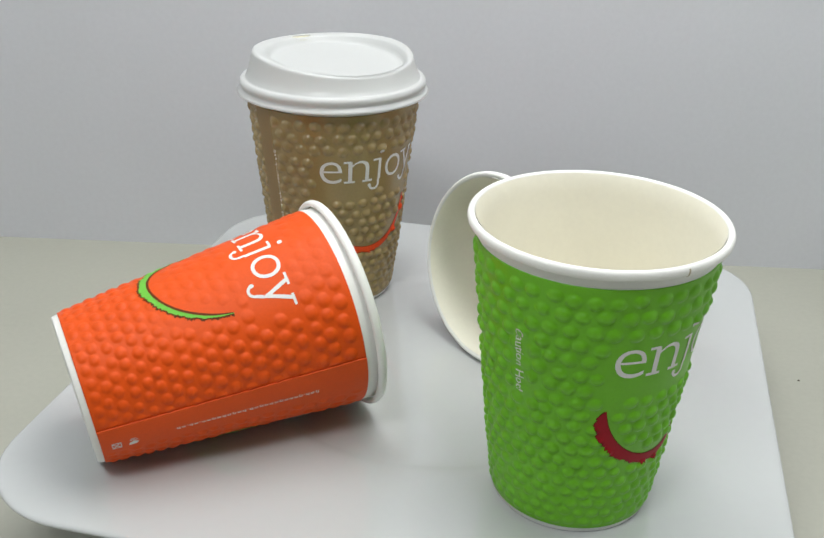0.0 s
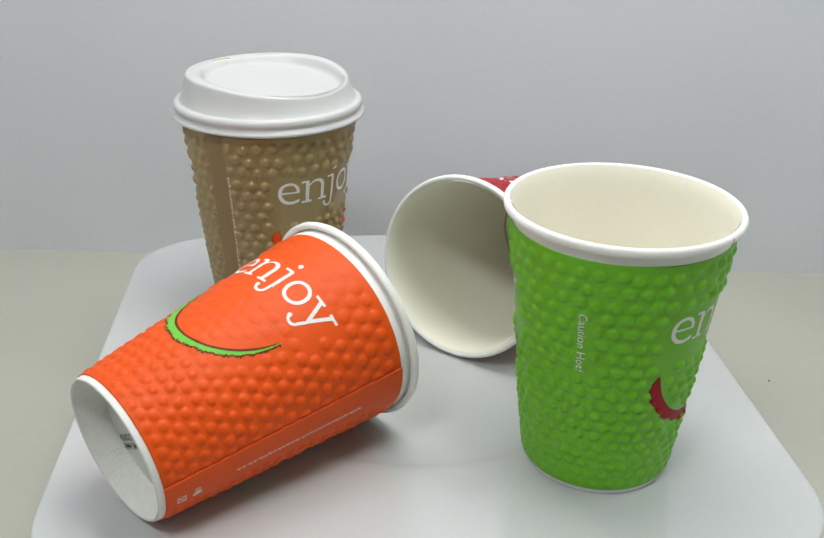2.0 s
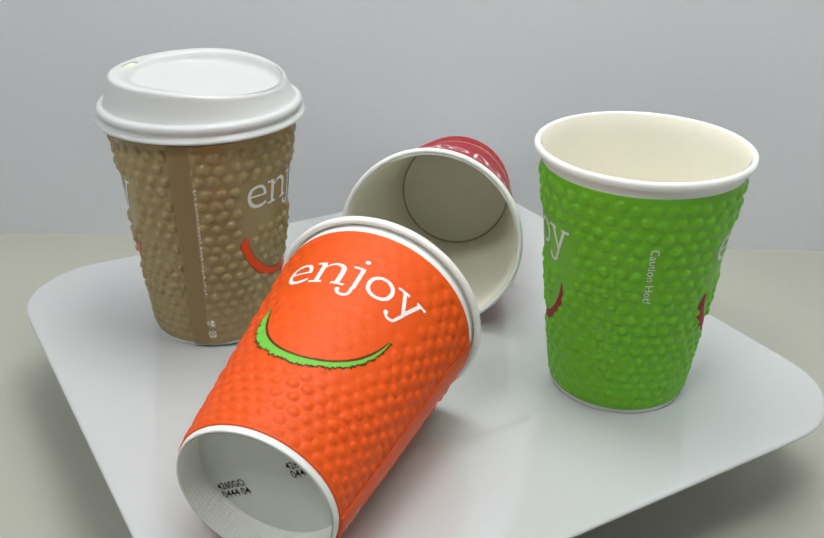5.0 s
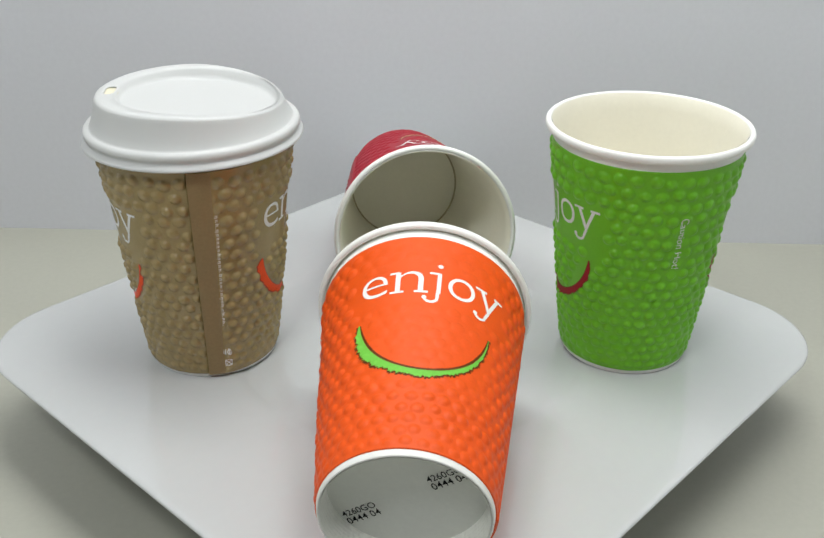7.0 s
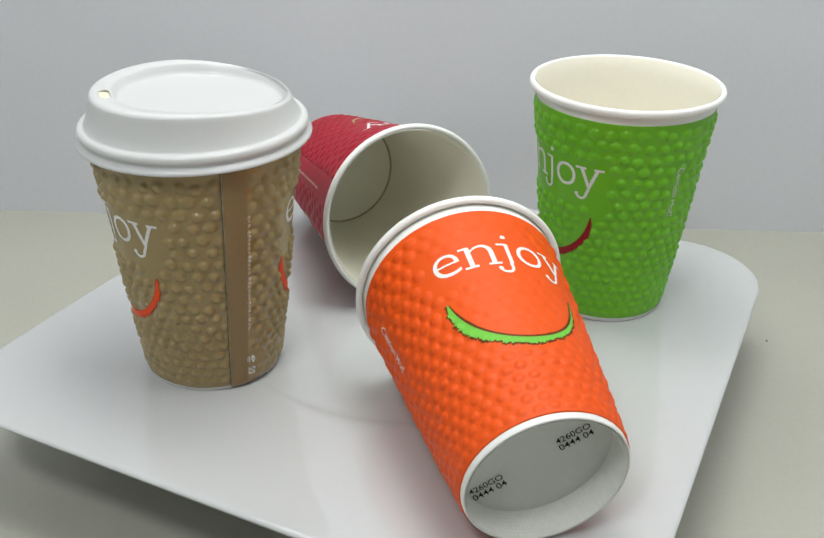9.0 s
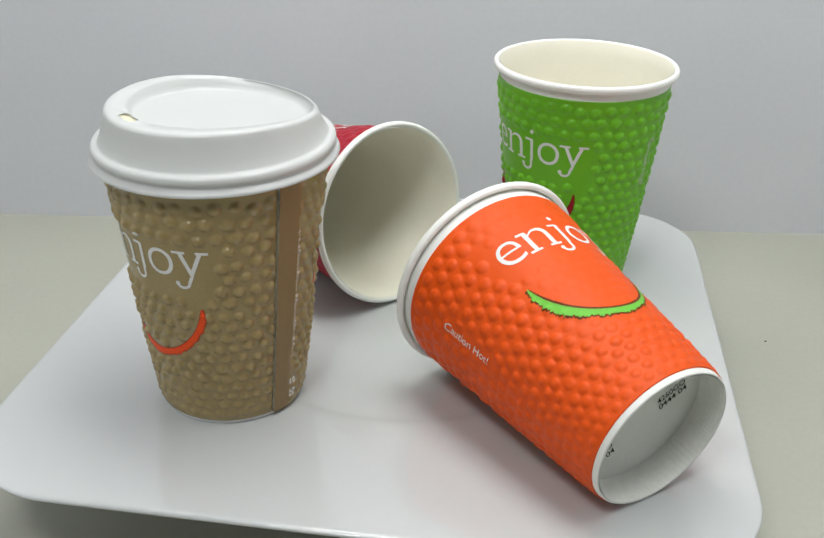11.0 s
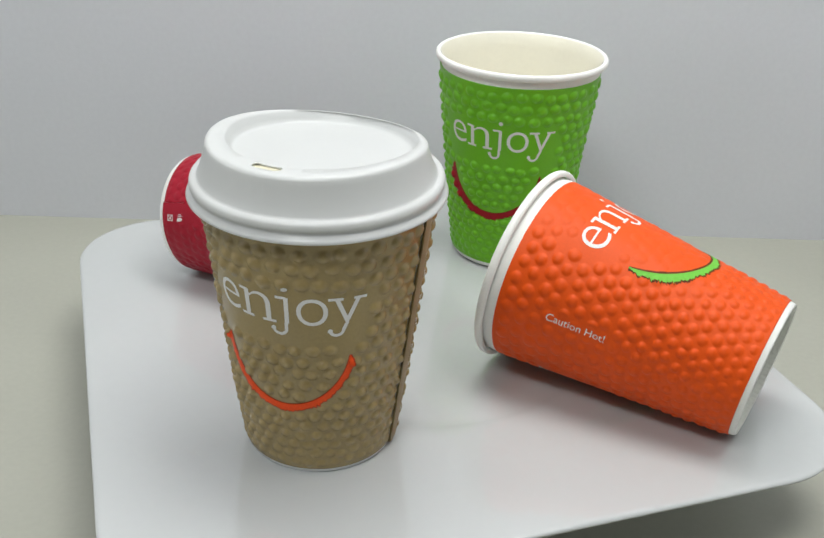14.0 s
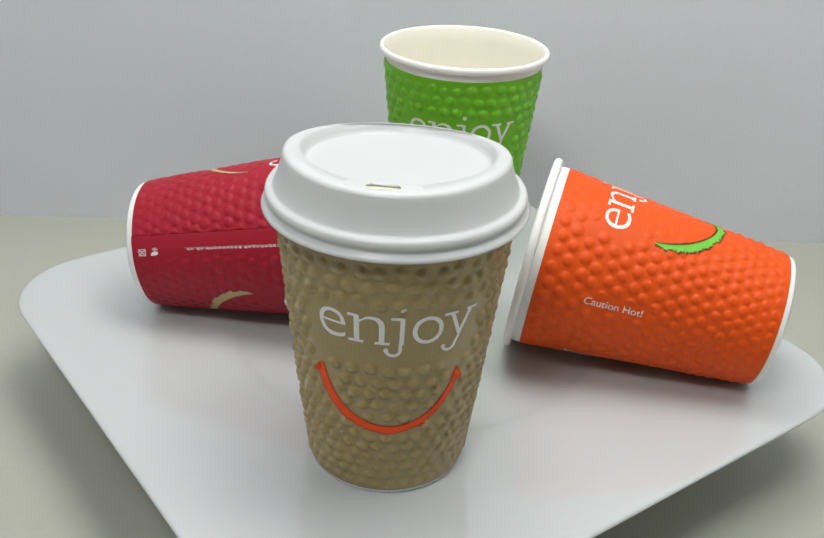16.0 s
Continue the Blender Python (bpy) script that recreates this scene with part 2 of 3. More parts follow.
class Sleeve:
    """The embossed outer wall of a cup: radius at an angle (degrees) and height, with its bubbles and glued seam."""

    def __init__(self, seed, seam, logos, height, calm, z0, strip, lift=0.0, caution=None, flap=0.0007):
        self.flap = flap
        rnd = random.Random(seed)
        self.seam, self.z0, self.z1, self.strip = seam, z0, 0.1074, strip
        self.logos, self.height, self.calm, self.lift, self.caution = logos, height, calm, lift, caution
        self.bubbles = []
        z, row = z0 + 0.0030, 0
        while z < self.z1 - 0.0018:
            r = wall_radius(z)
            pitch = r * 0.170
            count = 37
            for k in range(count):
                a = 360 * (k + 0.5 * (row % 2) + 0.11 * rnd.uniform(-1, 1)) / count
                size = pitch * 0.5 * rnd.choice((0.78, 0.82, 0.85, 0.88, 0.90))
                bz = z + rnd.uniform(-0.11, 0.11) * pitch
                if not self.printed(a, bz, size):
                    self.bubbles.append((a % 360, bz, size, size * rnd.uniform(0.84, 0.94), rnd.uniform(0.85, 1.08)))
            z += pitch * 0.88
            row += 1

    def printed(self, a, z, size):
        """Whether a bubble there would run under the word or the smile, where the sheet is left smooth."""
        for logo in self.logos:
            d = (a - logo + 180) % 360 - 180
            if abs(d) < 49 and 0.0668 - size * 0.5 < z - self.lift < 0.0862 + size * 0.3:
                return True
            e = (d + 3.0) / 39.5
            if abs(e) < 1.16 and z - self.lift < 0.064:
                q = math.hypot(e, (z - self.lift - 0.0612) / 0.0275)
                if abs(q - 1.0) * 0.027 < size * 0.62 + 0.0012:
                    return True
        return False

    def relief(self, a, z):
        """Height of the embossing over the plain cone."""
        a, z = np.asarray(a, float), np.asarray(z, float)
        out = np.zeros_like(a)
        r = wall_radius(z)
        u = (a - self.seam) % 360
        for ba, bz, sx, sz, k in self.bubbles:
            near = np.abs(z - bz) < sz
            if not near.any():
                continue
            da = (a[near] - ba + 180) % 360 - 180
            q = (np.radians(da) * r[near] / sx) ** 2 + ((z[near] - bz) / sz) ** 2
            q = np.minimum(q, 1)
            dome = (1 - q ** 1.25) * k
            out[near] = np.maximum(out[near], dome)
        amp = np.full_like(a, self.height)
        for logo in self.logos:
            d = np.abs((a - logo + 180) % 360 - 180)
            face = smooth_step((58 - d) / 30) * smooth_step((z - 0.020) / 0.02)
            amp = amp * (1 - self.calm * face)
        if self.caution is not None:
            d = np.abs((a - self.caution + 180) % 360 - 180)
            amp = amp * (1 - 0.65 * smooth_step((7 - d) / 3) * smooth_step((z - 0.054) / 0.003) * smooth_step((0.086 - z) / 0.003))
        amp = amp * smooth_step((self.z1 - z) / 0.0018) * smooth_step((z - self.z0) / 0.003) * (0.55 + 0.45 * smooth_step((z - self.z0) / 0.035))
        amp = amp * smooth_step((u - self.strip) / 4) * smooth_step((360.5 - u) / 3)
        return out * amp

    def overlap(self, a):
        """The lifted edge where the sheet is glued over itself."""
        u = (np.asarray(a, float) - self.seam) % 360
        return self.flap * (1 - smooth_step((u - 10) / 40))

    def place(self, a, z, off=0.0):
        """Points of the outer face, as an array of xyz."""
        a, z = np.asarray(a, float), np.asarray(z, float)
        r = wall_radius(z) + 0.00035 + self.relief(a, z) + self.overlap(a) + off
        t = np.radians(a)
        return np.stack([r * np.cos(t), r * np.sin(t), z], -1)

    def mesh(self, cols=610, rows=225):
        zs = np.linspace(self.z0, self.z1, rows)
        us = np.linspace(0.0, 359.7, cols)
        A, Z = np.meshgrid(self.seam + us, zs)
        u = A - self.seam
        P = self.place(self.seam + np.clip(u, 0.001, 359.7), Z)
        verts = P.reshape(-1, 3).tolist()
        faces = grid_faces(rows, cols)
        # thickness: the edge all round turns in to the cup's wall
        border = [(0, j) for j in range(cols)] + [(i, cols - 1) for i in range(1, rows)] + [(rows - 1, j) for j in range(cols - 2, -1, -1)] + [(i, 0) for i in range(rows - 2, 0, -1)]
        start = len(verts)
        for i, j in border:
            under = 4.0 if self.flap > 0.001 and j == 0 and 0 < i < rows - 1 else 0.0
            t, z = math.radians(A[i, j] + under), zs[i]
            r = wall_radius(z) - 0.0003
            verts.append((r * math.cos(t), r * math.sin(t), z))
        n = len(border)
        for k in range(n):
            (i0, j0), (i1, j1) = border[k], border[(k + 1) % n]
            faces.append((i1 * cols + j1, i0 * cols + j0, start + k, start + (k + 1) % n))
        return verts, faces


def glyphs(body, offset=0.0):
    """Flat verts and faces of a text in the built-in font, from x = 0, at size 1."""
    curve = bpy.data.curves.new("glyph", "FONT")
    curve.body, curve.size, curve.offset, curve.resolution_u = body, 1.0, offset, 6
    ob = bpy.data.objects.new("glyph", curve)
    scene.collection.objects.link(ob)
    graph = bpy.context.evaluated_depsgraph_get()
    me = bpy.data.meshes.new_from_object(ob.evaluated_get(graph))
    verts = np.array([tuple(v.co[:2]) for v in me.vertices])
    faces = [tuple(p.vertices) for p in me.polygons]
    bpy.data.objects.remove(ob)
    bpy.data.curves.remove(curve)
    bpy.data.meshes.remove(me)
    return verts, faces


def diced(verts, faces, step):
    """Cuts a flat mesh along a square grid, so that it can be bent over relief."""
    bm = bmesh.new()
    vs = [bm.verts.new((x, y, 0)) for x, y in verts]
    for f in faces:
        try:
            bm.faces.new([vs[i] for i in f])
        except ValueError:
            pass
    lo, hi = np.min(verts, 0), np.max(verts, 0)
    for axis in (0, 1):
        k = lo[axis] + step
        while k < hi[axis]:
            co, no = [0, 0, 0], [0, 0, 0]
            co[axis], no[axis] = k, 1
            bmesh.ops.bisect_plane(bm, geom=bm.verts[:] + bm.edges[:] + bm.faces[:], plane_co=co, plane_no=no)
            k += step
    bmesh.ops.triangulate(bm, faces=bm.faces[:])
    bm.verts.index_update()
    out = np.array([tuple(v.co[:2]) for v in bm.verts]), [tuple(v.index for v in f.verts) for f in bm.faces]
    bm.free()
    return out


def slab(x0, x1, y0, y1):
    return np.array([(x0, y0), (x1, y0), (x1, y1), (x0, y1)]), [(0, 1, 2, 3)]


def joined(pieces):
    verts, faces, n = [], [], 0
    for v, f in pieces:
        verts.append(np.asarray(v))
        faces += [tuple(i + n for i in p) for p in f]
        n += len(v)
    return np.concatenate(verts), faces


def word_enjoy():
    """The word in millimetres about its middle, x-height 11.7, with slab feet on the stems and balled hooks."""
    X, t = 11.7, 1.1
    ref = glyphs("x")[0][:, 1].max()
    pieces = []

    def letter(ch, x0, x1=None):
        v, f = glyphs(ch, -0.012)
        lo, hi = v[:, 0].min(), v[:, 0].max()
        wide = (x1 - x0) / (hi - lo) if x1 is not None else X / ref
        pieces.append((np.stack([x0 + (v[:, 0] - lo) * wide, v[:, 1] / ref * X], -1), f))

    def ball(x, y, r):
        pieces.append((np.array([(x + r * math.cos(2 * math.pi * k / 16), y + r * math.sin(2 * math.pi * k / 16)) for k in range(16)]), [tuple(range(16))]))

    def hook(cx, cy, rx, ry, a0, a1):
        arc = []
        for o in (-0.62, 0.62):
            for k in range(13):
                a = radians(a0 + (a1 - a0) * k / 12)
                arc.append((cx + (rx + o) * math.cos(a), cy + (ry + o) * math.sin(a)))
        pieces.append((np.array(arc), [(k, k + 1, k + 14, k + 13) for k in range(12)]))
        ball(cx + rx * math.cos(radians(a0)), cy + ry * math.sin(radians(a0)) + 0.2, 1.0)

    letter("e", -30.6, -19.2)
    letter("n", -16.0, -4.6)
    letter("i", 0.6)
    letter("o", 5.4, 17.2)
    letter("v", 19.4, 29.6)
    for x0, x1, y in ((-18.4, -14.5, X - t), (-18.2, -12.4, 0), (-8.2, -2.6, 0), (-2.4, 1.6, X - t), (17.2, 22.8, X - t), (26.8, 31.8, X - t)):
        pieces.append(slab(x0, x1, y, y + t))
    # the descending strokes of j and y
    pieces.append(slab(0.62, 1.98, -2.2, 0.4))
    hook(-1.35, -2.2, 2.65, 2.3, -172, 0)
    pieces.append((np.array([(23.6, 0.6), (22.4, -2.3), (23.7, -2.8), (25.3, 0.9)]), [(0, 1, 2, 3)]))
    hook(20.6, -2.1, 2.6, 2.3, -165, -12)
    v, f = joined(pieces)
    return v * [0.94, 1.0], f


WORD = diced(*word_enjoy(), 1.3)
CAUTION = glyphs("Caution Hot!")


def wrapped(sleeve, flat, centre, z, off=0.00012, turn=False):
    """Millimetre artwork laid on the sleeve; turned artwork reads downwards."""
    v, f = flat
    x, y = (v[:, 1], -v[:, 0]) if turn else (v[:, 0], v[:, 1])
    zz = z + y / 1000
    a = centre + np.degrees(x / 1000 / wall_radius(z if turn else z + 0.005))
    return sleeve.place(a, zz, off).tolist(), f


def smile(sleeve, centre, low, rise, thick, seed, left_heavy=0.5, inner=0.0, outer=0.0, ragged=1.0, blunt=0.16):
    """A crescent on half an ellipse, with a smooth inner and a torn outer edge, as verts and faces on the sleeve."""
    rnd = random.Random(seed)
    n, m = 220, 7
    half = 39.5
    A, Z = [], []
    torn = fine = 0.0
    for i in range(n):
        s = i / (n - 1)
        t = radians(-84 + 168 * s)
        a, zi = half * math.sin(t), low + rise * (1 - math.cos(t))
        r = wall_radius(zi)
        tx, tz = radians(half) * r * math.cos(t), rise * math.sin(t)
        k = 1 / math.hypot(tx, tz)
        nx, nz = tz * k, -tx * k
        body = min(1.0, s / blunt) ** 0.6 * min(1.0, (1 - s) / (blunt * 1.3)) ** 0.6
        w = thick * max(body, 0.12) * (1 + left_heavy * (0.42 - s) * 1.5)
        torn = 0.7 * torn + 0.3 * rnd.uniform(-1, 1)
        fine = rnd.uniform(-1, 1)
        w *= 1 + ragged * (0.35 * torn + 0.13 * fine)
        w = max(w, 0.0003)
        edge = outer * (1 + 0.7 * ragged * rnd.uniform(-0.6, 1))
        for j in range(m):
            d = -inner * min(1.0, body + 0.2) + (w + inner * min(1.0, body + 0.2) + edge) * j / (m - 1)
            A.append(centre + a + math.degrees(nx * d / r))
            Z.append(zi + nz * d)
    P = sleeve.place(np.array(A), np.array(Z), 0.00010 if inner else 0.00020)
    return P.tolist(), grid_faces(n, m)


def web_line(sleeve, centre):
    """An address too small to letter: plain bars, one a word, reading downwards."""
    pieces, x = [], 0.0
    for letters in (3, 11, 9, 2, 2):
        for k in range(letters):
            top, foot = ((0.55, -0.5), (0.95, -0.5), (0.5, -0.5), (0.6, -0.9))[(k * 7 + letters) % 4]
            pieces.append(slab(x, x + 0.38, -0.55, top))
            pieces.append(slab(x + 0.85, x + 1.23, foot, 0.55))
            pieces.append(slab(x + 0.38, x + 0.85, 0.2, 0.55))
            x += 1.98
        pieces.append(slab(x - 0.2, x + 0.15, -0.55, -0.25))
        x += 0.8
    return wrapped(sleeve, joined(pieces), centre, 0.0868, turn=True)


def marks(sleeve, centre):
    """Two small recycling marks: a leaf with two strokes, and a crossed square."""
    leaf = np.array([(0, 0), (1.6, -0.9), (3.4, -0.2), (4.0, 1.2), (2.2, 1.3), (0.8, 0.9)])
    pieces = [(leaf, [tuple(range(6))]), slab(0.3, 3.2, -1.6, -1.25), slab(0.8, 2.8, -2.3, -2.0)]
    for x0, x1, y0, y1 in ((6.4, 6.75, -1.8, 1.4), (9.6, 9.95, -1.8, 1.4), (6.4, 9.95, -1.8, -1.45), (6.4, 9.95, 1.05, 1.4)):
        pieces.append(slab(x0, x1, y0, y1))
    pieces.append((np.array([(6.6, -1.5), (6.9, -1.7), (9.8, 1.1), (9.5, 1.35)]), [(0, 1, 2, 3)]))
    pieces.append((np.array([(6.6, 1.1), (9.5, -1.7), (9.8, -1.5), (6.9, 1.35)]), [(0, 1, 2, 3)]))
    return wrapped(sleeve, diced(*joined(pieces), 1.2), centre, 0.0165, turn=True)


def build_cup(name, label, sleeve, mat, strip_mat, ink, outline, thick, url, caution, word_ink, code=False, ragged=1.0, line=(0.0003, 0.0003), heavy=0.5, blunt=0.16, low=0.0350, rise=0.0262):
    root = new(name)
    tagged(root, label, "paper cup", group="embossed paper cups")
    # outer paper wall with its foot, then the lining, the rolled rim and the base
    part("outer_wall", *lathe([(0.0288, 0.0128), (0.0290, 0.006), (0.0292, 0.0008), (0.0297, 0.0), (0.0302, 0.0007), (wall_radius(0.004), 0.004), (wall_radius(0.05), 0.05),
                               (wall_radius(0.1066), 0.1066), (wall_radius(0.1098), 0.1098), (0.0425, 0.1106), (0.0424, 0.1126)]), M_PAPER, root)
    part("lining", *lathe([(0.0431, 0.1146), (0.0421, 0.1120), (0.0416, 0.107), (0.0413, 0.102), (0.0361, 0.056), (0.0315, 0.0155), (0.0312, 0.0139)]), M_INSIDE, root, "cream inner lining")
    bead = [(0.0445 + 0.0014 * math.cos(t), 0.1133 + 0.0019 * math.sin(t)) for t in [math.radians(210 - 20 * k) for k in range(19)]]
    part("rim", *lathe(bead, 160), M_PAPER, root, "white rolled paper rim")
    part("inner_floor", *disc(0.0315, 0.0144), M_INSIDE, root, "cream inside floor")
    part("floor_joint", *lathe([(0.0314, 0.0151), (0.03105, 0.0146), (0.0305, 0.01445)]), M_GAP, root, "brownish glue line round the inside floor")
    part("foot_lining", *lathe([(0.0291, 0.0002), (0.0289, 0.0060), (0.0285, 0.0131)][::-1]), M_KNURL, root, "knurled white inside of the foot")
    part("base", *disc(0.0288, 0.0128, up=False), M_BASE, root, "recessed grey white paper base")
    part("sleeve", *sleeve.mesh(), mat, root)
    # the seam's plain strip
    us = np.linspace(0.15, sleeve.strip, 8)
    zs = np.linspace(sleeve.z0 + 0.0003, sleeve.z1 - 0.0003, 40)
    A, Z = np.meshgrid(sleeve.seam + us, zs)
    part("seam_strip", sleeve.place(A, Z, 0.00005).reshape(-1, 3).tolist(), grid_faces(40, 8), strip_mat, root, "plain flat glued seam strip")
    for k, logo in enumerate(sleeve.logos):
        part("lettering", *wrapped(sleeve, WORD, logo, 0.0725 + sleeve.lift, 0.00016), word_ink, root, "white word enjoy in slab letters")
        sm = logo - 3.0
        part("smile_outline", *smile(sleeve, sm, low, rise, thick, 5 + k, heavy, line[0], line[1], ragged, blunt), outline, root, "dark rough outline of the smile")
        part("smile", *smile(sleeve, sm, low, rise, thick, 5 + k, heavy, ragged=ragged, blunt=blunt), ink, root, "torn-edged painted smile")
    if url is not None:
        part("web_line", *web_line(sleeve, url), M_PALE_INK, root, "fine white line of small print")
        part("recycling_marks", *marks(sleeve, url + 2.5), word_ink, root, "two small white marks")
    if caution is not None:
        v, f = CAUTION
        w = v[:, 0].max() - v[:, 0].min()
        flat = diced((v - [v[:, 0].min(), 0.35]) * (25.6 / w), f, 1.3)
        part("warning_text", *wrapped(sleeve, flat, caution, 0.0853, turn=True), word_ink, root, "small white warning Caution Hot!")
    if code:
        for ox, oy in ((5.6, 6.6), (-14.6, -23.3)):
            for line, text in ((0.0, "4260GO"), (4.0, "0444 04")):
                v, f = glyphs(text, 0.004)
                v = (v - [v[:, 0].min(), 0]) * (13.4 / (v[:, 0].max() - v[:, 0].min()))
                d, u = np.array([0.49, 0.872]), np.array([0.872, -0.49])
                q = np.array([ox, oy]) + v[:, :1] * d + (v[:, 1:] * 1.12 - line - 1.4) * u
                keep = [p for p in f if all(np.hypot(*q[i]) < 28.3 for i in p)]
                part("date_code", [(x / 1000, y / 1000, 0.0126) for x, y in q], keep, M_BLACK_INK, root, "black printed date code", smooth=False)
    return root


def build_lid():
    """Domed sip lid: lip, bead, step, sloping wall, raised ring and an off-centre dish, cut by the sip hole."""
    root = new("cup_lid")
    tagged(root, "glossy white plastic sip lid pressed on the kraft cup", "cup lid")
    profile = [(0.0452, 0.1078), (0.0470, 0.1063), (0.0481, 0.1060), (0.0483, 0.1066), (0.0476, 0.1077), (0.0464, 0.1086), (0.0459, 0.1094), (0.0463, 0.1103), (0.0469, 0.1112),
               (0.0469, 0.1122), (0.0467, 0.1132), (0.0462, 0.1140), (0.0453, 0.1145), (0.0446, 0.1144), (0.0441, 0.1145), (0.0437, 0.1152), (0.0431, 0.1185), (0.0420, 0.1255), (0.0417, 0.1276),
               (0.0412, 0.1285), (0.0404, 0.1289), (0.0394, 0.1290)]
    profile = [(r, z if z > 0.1145 else 0.1145 - (0.1145 - z) * 0.86) for r, z in profile]
    profile = [(r * (1 - 0.034 * min(max((z - 0.1150) / 0.009, 0), 1)), z) for r, z in profile]
    seg = 180
    verts, faces = lathe(profile, seg)
    # the raised ring narrows away from the sip hole, where the dish lies close to the edge
    way = Vector((math.cos(radians(SIP)), math.sin(radians(SIP))))
    top = []
    for rho, z in ((0.0372, 0.1288), (0.0364, 0.1285), (0.0356, 0.1277), (0.0348, 0.1267), (0.0340, 0.1262), (0.032, 0.1261), (0.02, 0.1262), (0.008, 0.1263), (0.0005, 0.1263)):
        ring = []
        for k in range(seg):
            a = 2 * math.pi * k / seg
            p = Vector((rho * 0.955 * math.cos(a), rho * 0.955 * math.sin(a))) - way * 0.0036
            ring.append((p.x, p.y, z))
        top.append(ring)
    n0 = len(profile) - 1
    for ring in top:
        verts += ring
    # the crown leans down away from the drinking side, and the dish leans with it a little less
    lean = []
    for k, (x, y, z) in enumerate(verts):
        side = (x * way.x + y * way.y) / 0.039
        f = 0.5 - 0.5 * side
        zl = z if z < 0.1145 else 0.1145 + (z - 0.1145) * (1 - 0.44 * max(f, 0.0) ** 2.2)
        zl -= 0.0014 * max(side, 0.0) * min(max((z - 0.1150) / 0.0135, 0.0), 1.0)
        if k // seg > n0:
            sunk = float(smooth_step(np.array((k // seg - n0 - 1) / 4.0)))
            zl = zl * (1 - sunk) + (0.1222 + 0.0030 * side) * sunk
        lean.append((x, y, zl))
    verts = lean
    for i in range(len(top)):
        lo = (n0 + i) * seg
        for k in range(seg):
            a, b = lo + k, lo + (k + 1) % seg
            faces.append((a, b, b + seg, a + seg))
    faces.append(tuple((n0 + len(top)) * seg + k for k in range(seg)))
    bm = bmesh.new()
    vs = [bm.verts.new(v) for v in verts]
    for f in faces:
        bm.faces.new([vs[i] for i in f])
    # the sip hole, a rounded slot cut through the ring
    mid = Vector((way.x * 0.0339, way.y * 0.0339, 0.1275))
    across = Vector((-way.y, way.x, 0))
    along = Vector((way.x, way.y, 0))
    planes = []
    for ca, cr, off in ((1, 0, 0.0056), (-1, 0, 0.0056), (0, 1, 0.0022), (0, -1, 0.0022), (0.6, 0.8, 0.0041), (-0.6, 0.8, 0.0041), (0.6, -0.8, 0.0041), (-0.6, -0.8, 0.0041)):
        planes.append(((across * ca + along * cr).normalized(), off))
    for no, off in planes:
        near = [f for f in bm.faces if (f.calc_center_median() - mid).length < 0.012]
        geom = list({v for f in near for v in f.verts}) + list({e for f in near for e in f.edges}) + near
        bmesh.ops.bisect_plane(bm, geom=geom, plane_co=mid + no * off, plane_no=no)
    gone = [f for f in bm.faces if f.calc_center_median().z > 0.12 and all((f.calc_center_median() - mid).dot(no) < off for no, off in planes)]
    bmesh.ops.delete(bm, geom=gone, context="FACES")
    bmesh.ops.recalc_face_normals(bm, faces=bm.faces[:])
    me = bpy.data.meshes.new("cover")
    bm.to_mesh(me)
    bm.free()
    me.materials.append(M_LID)
    me.shade_smooth()
    cover = new("cover", me)
    cover.parent = root
    solid = cover.modifiers.new("thickness", "SOLIDIFY")
    solid.thickness, solid.offset = 0.0005, -1
    # a cream piece added under the slot, coloured like the cup's lit inside
    v, f = plain_box(-0.0062, 0.0062, -0.0030, 0.0030, -0.0003, 0.0003)
    backing = part("slot_backing", v, f, M_SLOT_BACK, root, "added cream piece under the sip slot, standing in for the lit inside", smooth=False)
    backing.matrix_basis = Matrix.Translation((way.x * 0.0337, way.y * 0.0337, 0.1264)) @ pose(0, 0, 0, 0, 0, SIP - 90) @ pose(0, 0, 0, 8, 0, 0)
    return root


SIP = 125.0
plate = build_plate()
green_cup = build_cup("paper_cup", "bright green bubble-embossed paper cup standing open on the plate", Sleeve(11, 47, (129.9, -43.3), 0.00132, 0.05, 0.0026, 9, 0.0, -132.5), M_GREEN, M_GREEN,
                      M_RED_INK, M_BROWN_INK, 0.0038, None, -133.5, M_WHITE_INK, ragged=0.8, line=(0.00030, 0.0003), heavy=0.5, blunt=0.08)
kraft_cup = build_cup("paper_cup", "kraft brown bubble-embossed paper cup standing under a white lid", Sleeve(12, -143.0, (135.4, -52.6), 0.00150, 0.0, 0.0022, 13, 0.0, None, 0.0012), M_KRAFT, M_STRIP,
                      M_ORANGE_INK, M_DARK_RED_INK, 0.0032, -128.5, None, M_WHITE_INK, ragged=0.8, line=(0.00030, 0.00042), heavy=0.35, blunt=0.04)
orange_cup = build_cup("paper_cup", "bright orange bubble-embossed paper cup lying on its side", Sleeve(13, 92.3, (8.1, 181.0), 0.00092, 0.72, 0.0027, 23, 0.0026, -83.3), M_ORANGE, M_ORANGE,
                       M_LIME_INK, M_BROWN_INK, 0.0029, 106.5, -83.3, M_WHITE_INK, code=True, ragged=1.2, line=(0.0010, 0.0007), heavy=0.75, low=0.0365, rise=0.0296)
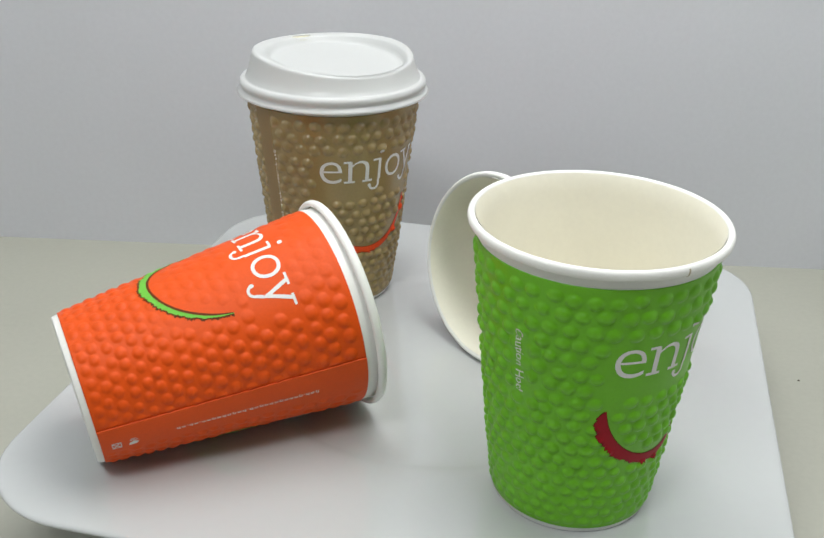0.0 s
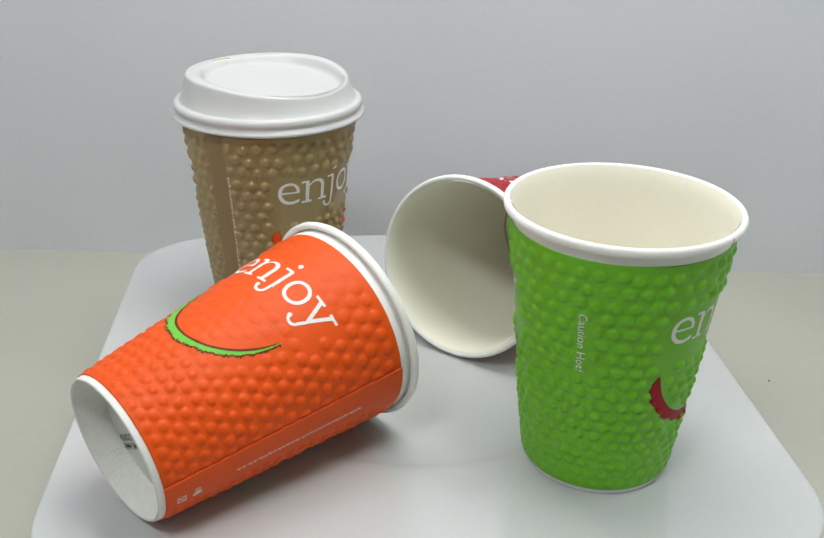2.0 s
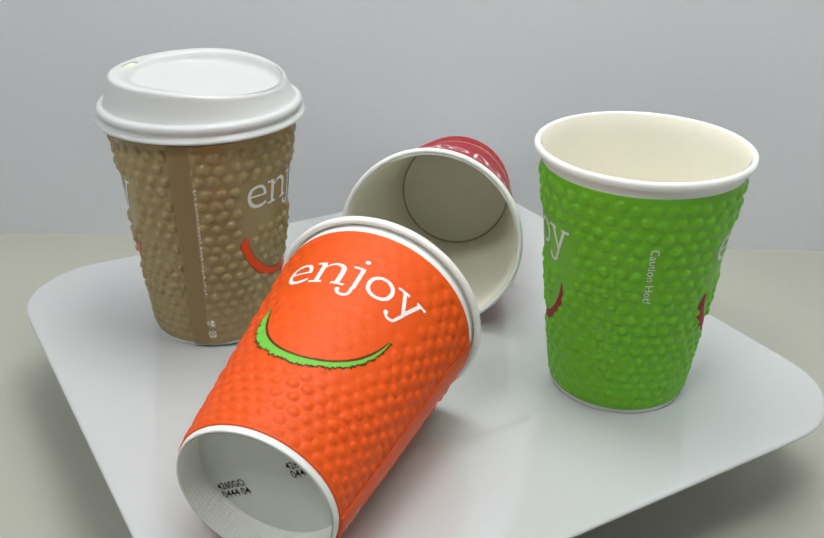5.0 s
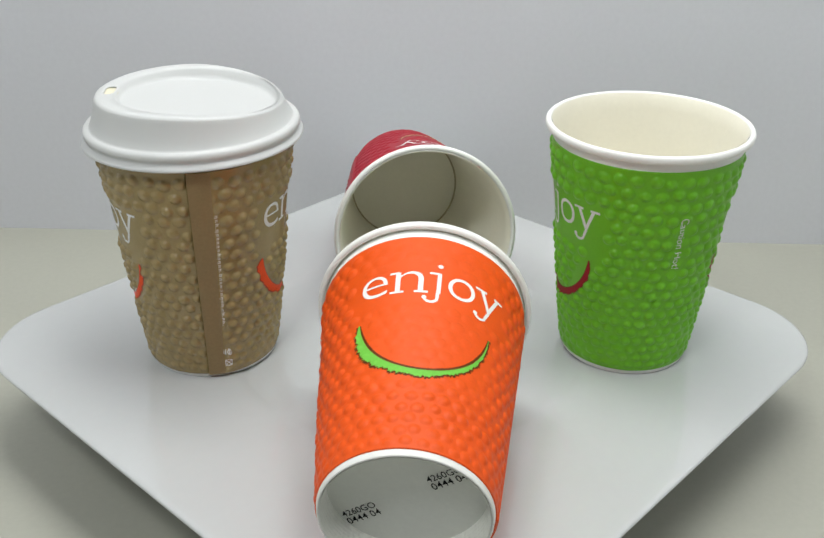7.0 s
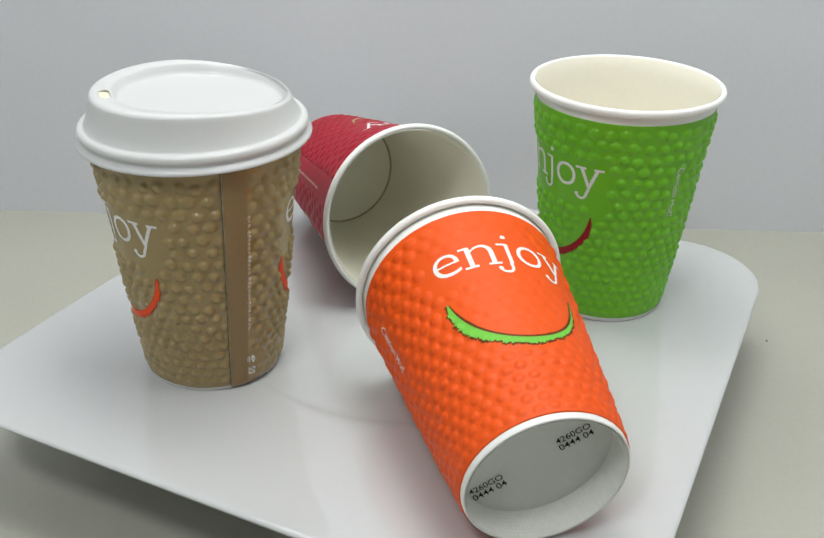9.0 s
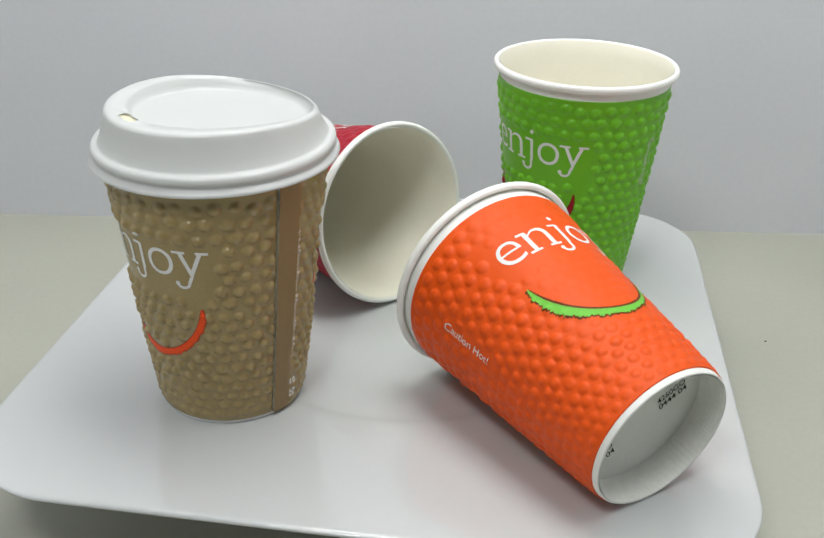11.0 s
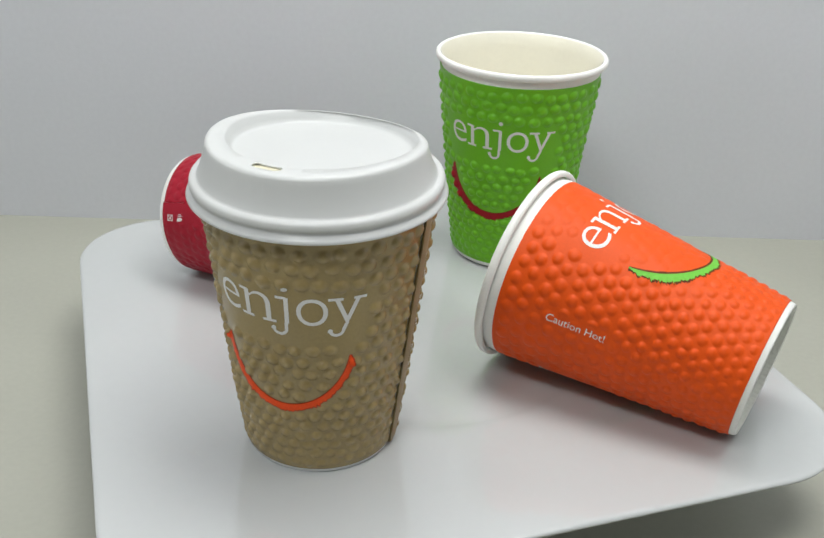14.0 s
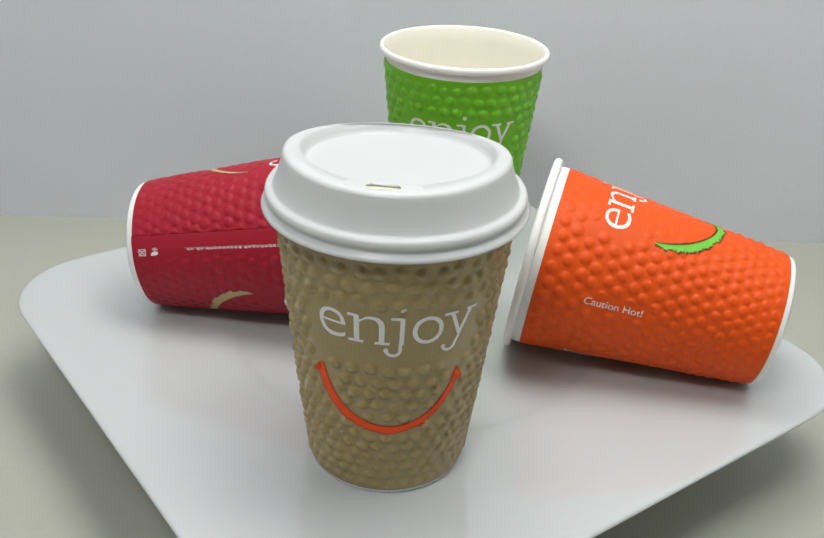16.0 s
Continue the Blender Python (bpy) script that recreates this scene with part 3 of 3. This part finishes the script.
red_cup = build_cup("paper_cup", "crimson bubble-embossed paper cup lying on its side", Sleeve(14, 60.0, (-27.0, 153.0), 0.00065, 0.50, 0.0032, 16), M_RED, M_RED,
                    M_TAN_INK, M_BROWN_INK, 0.0036, 71.5, None, M_WHITE_INK, ragged=1.2, line=(0.0003, 0.0003), heavy=0.7)
lid = build_lid()


def rim_seam(cup, a):
    """The small step where the rolled edge of the paper meets itself."""
    verts, half = [], 0.45
    for k in range(9):
        t = radians(-95 + 16 * k)
        for d, up in ((-half, 0.0), (0, 0.00022), (half, 0.0)):
            r, w = 0.0445 + (0.0014 + up) * math.cos(t), radians(a + d)
            verts.append((r * math.cos(w), r * math.sin(w), 0.1133 + (0.0019 + up) * math.sin(t)))
    part("rim_seam", verts, grid_faces(9, 3), M_GAP, cup, "small brownish step in the rolled rim", smooth=False)


rim_seam(green_cup, -61)

# a dark crumb on the table
crumb = part("crumb", *lathe([(0.0002, 0.0005), (0.0005, 0.0004), (0.0007, 0.0)], 8), M_DUST)
crumb.location = (0.2136, 0.0686, 0.0)
tagged(crumb, "tiny dark crumb lying on the table top", "crumb")


# ---- what turns: the plate and all that stands on it ----
def turn_at(t):
    return 8.497 * t


def lying(x, y, z, axis, up):
    """Pose of a cup on its side: its foot's centre, the way from foot to rim, and its upper side."""
    zc = Vector(axis).normalized()
    xc = Vector(up)
    xc = (xc - zc * xc.dot(zc)).normalized()
    yc = zc.cross(xc)
    m = Matrix((xc, yc, zc)).transposed().to_4x4()
    m.translation = (x, y, z)
    return m


def motions():
    starts = [
        (plate, pose(0.0047, 0.0, 0, 0, 0, -12.01)),
        (green_cup, pose(0.0573, -0.0941, 0)),
        (kraft_cup, pose(-0.0513, 0.0768, 0)),
        (lid, pose(-0.0513, 0.0768, 0.0020) @ Matrix.Translation((0, 0, 0.107)) @ Matrix.Rotation(radians(0.8), 4, (math.cos(radians(200)), math.sin(radians(200)), 0)) @ Matrix.Translation((0, 0, -0.107))),
        (orange_cup, lying(-0.1390, -0.0867, 0.0304, (0.8808, 0.4530, 0.1375), (-0.1209, -0.0657, 0.9905))),
        (red_cup, lying(0.1172, 0.0723, 0.0301, (-0.7825, -0.6074, 0.1368), (0.1106, 0.0806, 0.9906))),
    ]
    for thing, m in starts:
        walk(thing, [(i * 0.5, pose(0, 0, PLATE_Z, 0, 0, turn_at(i * 0.5)) @ m) for i in range(33)])


motions()
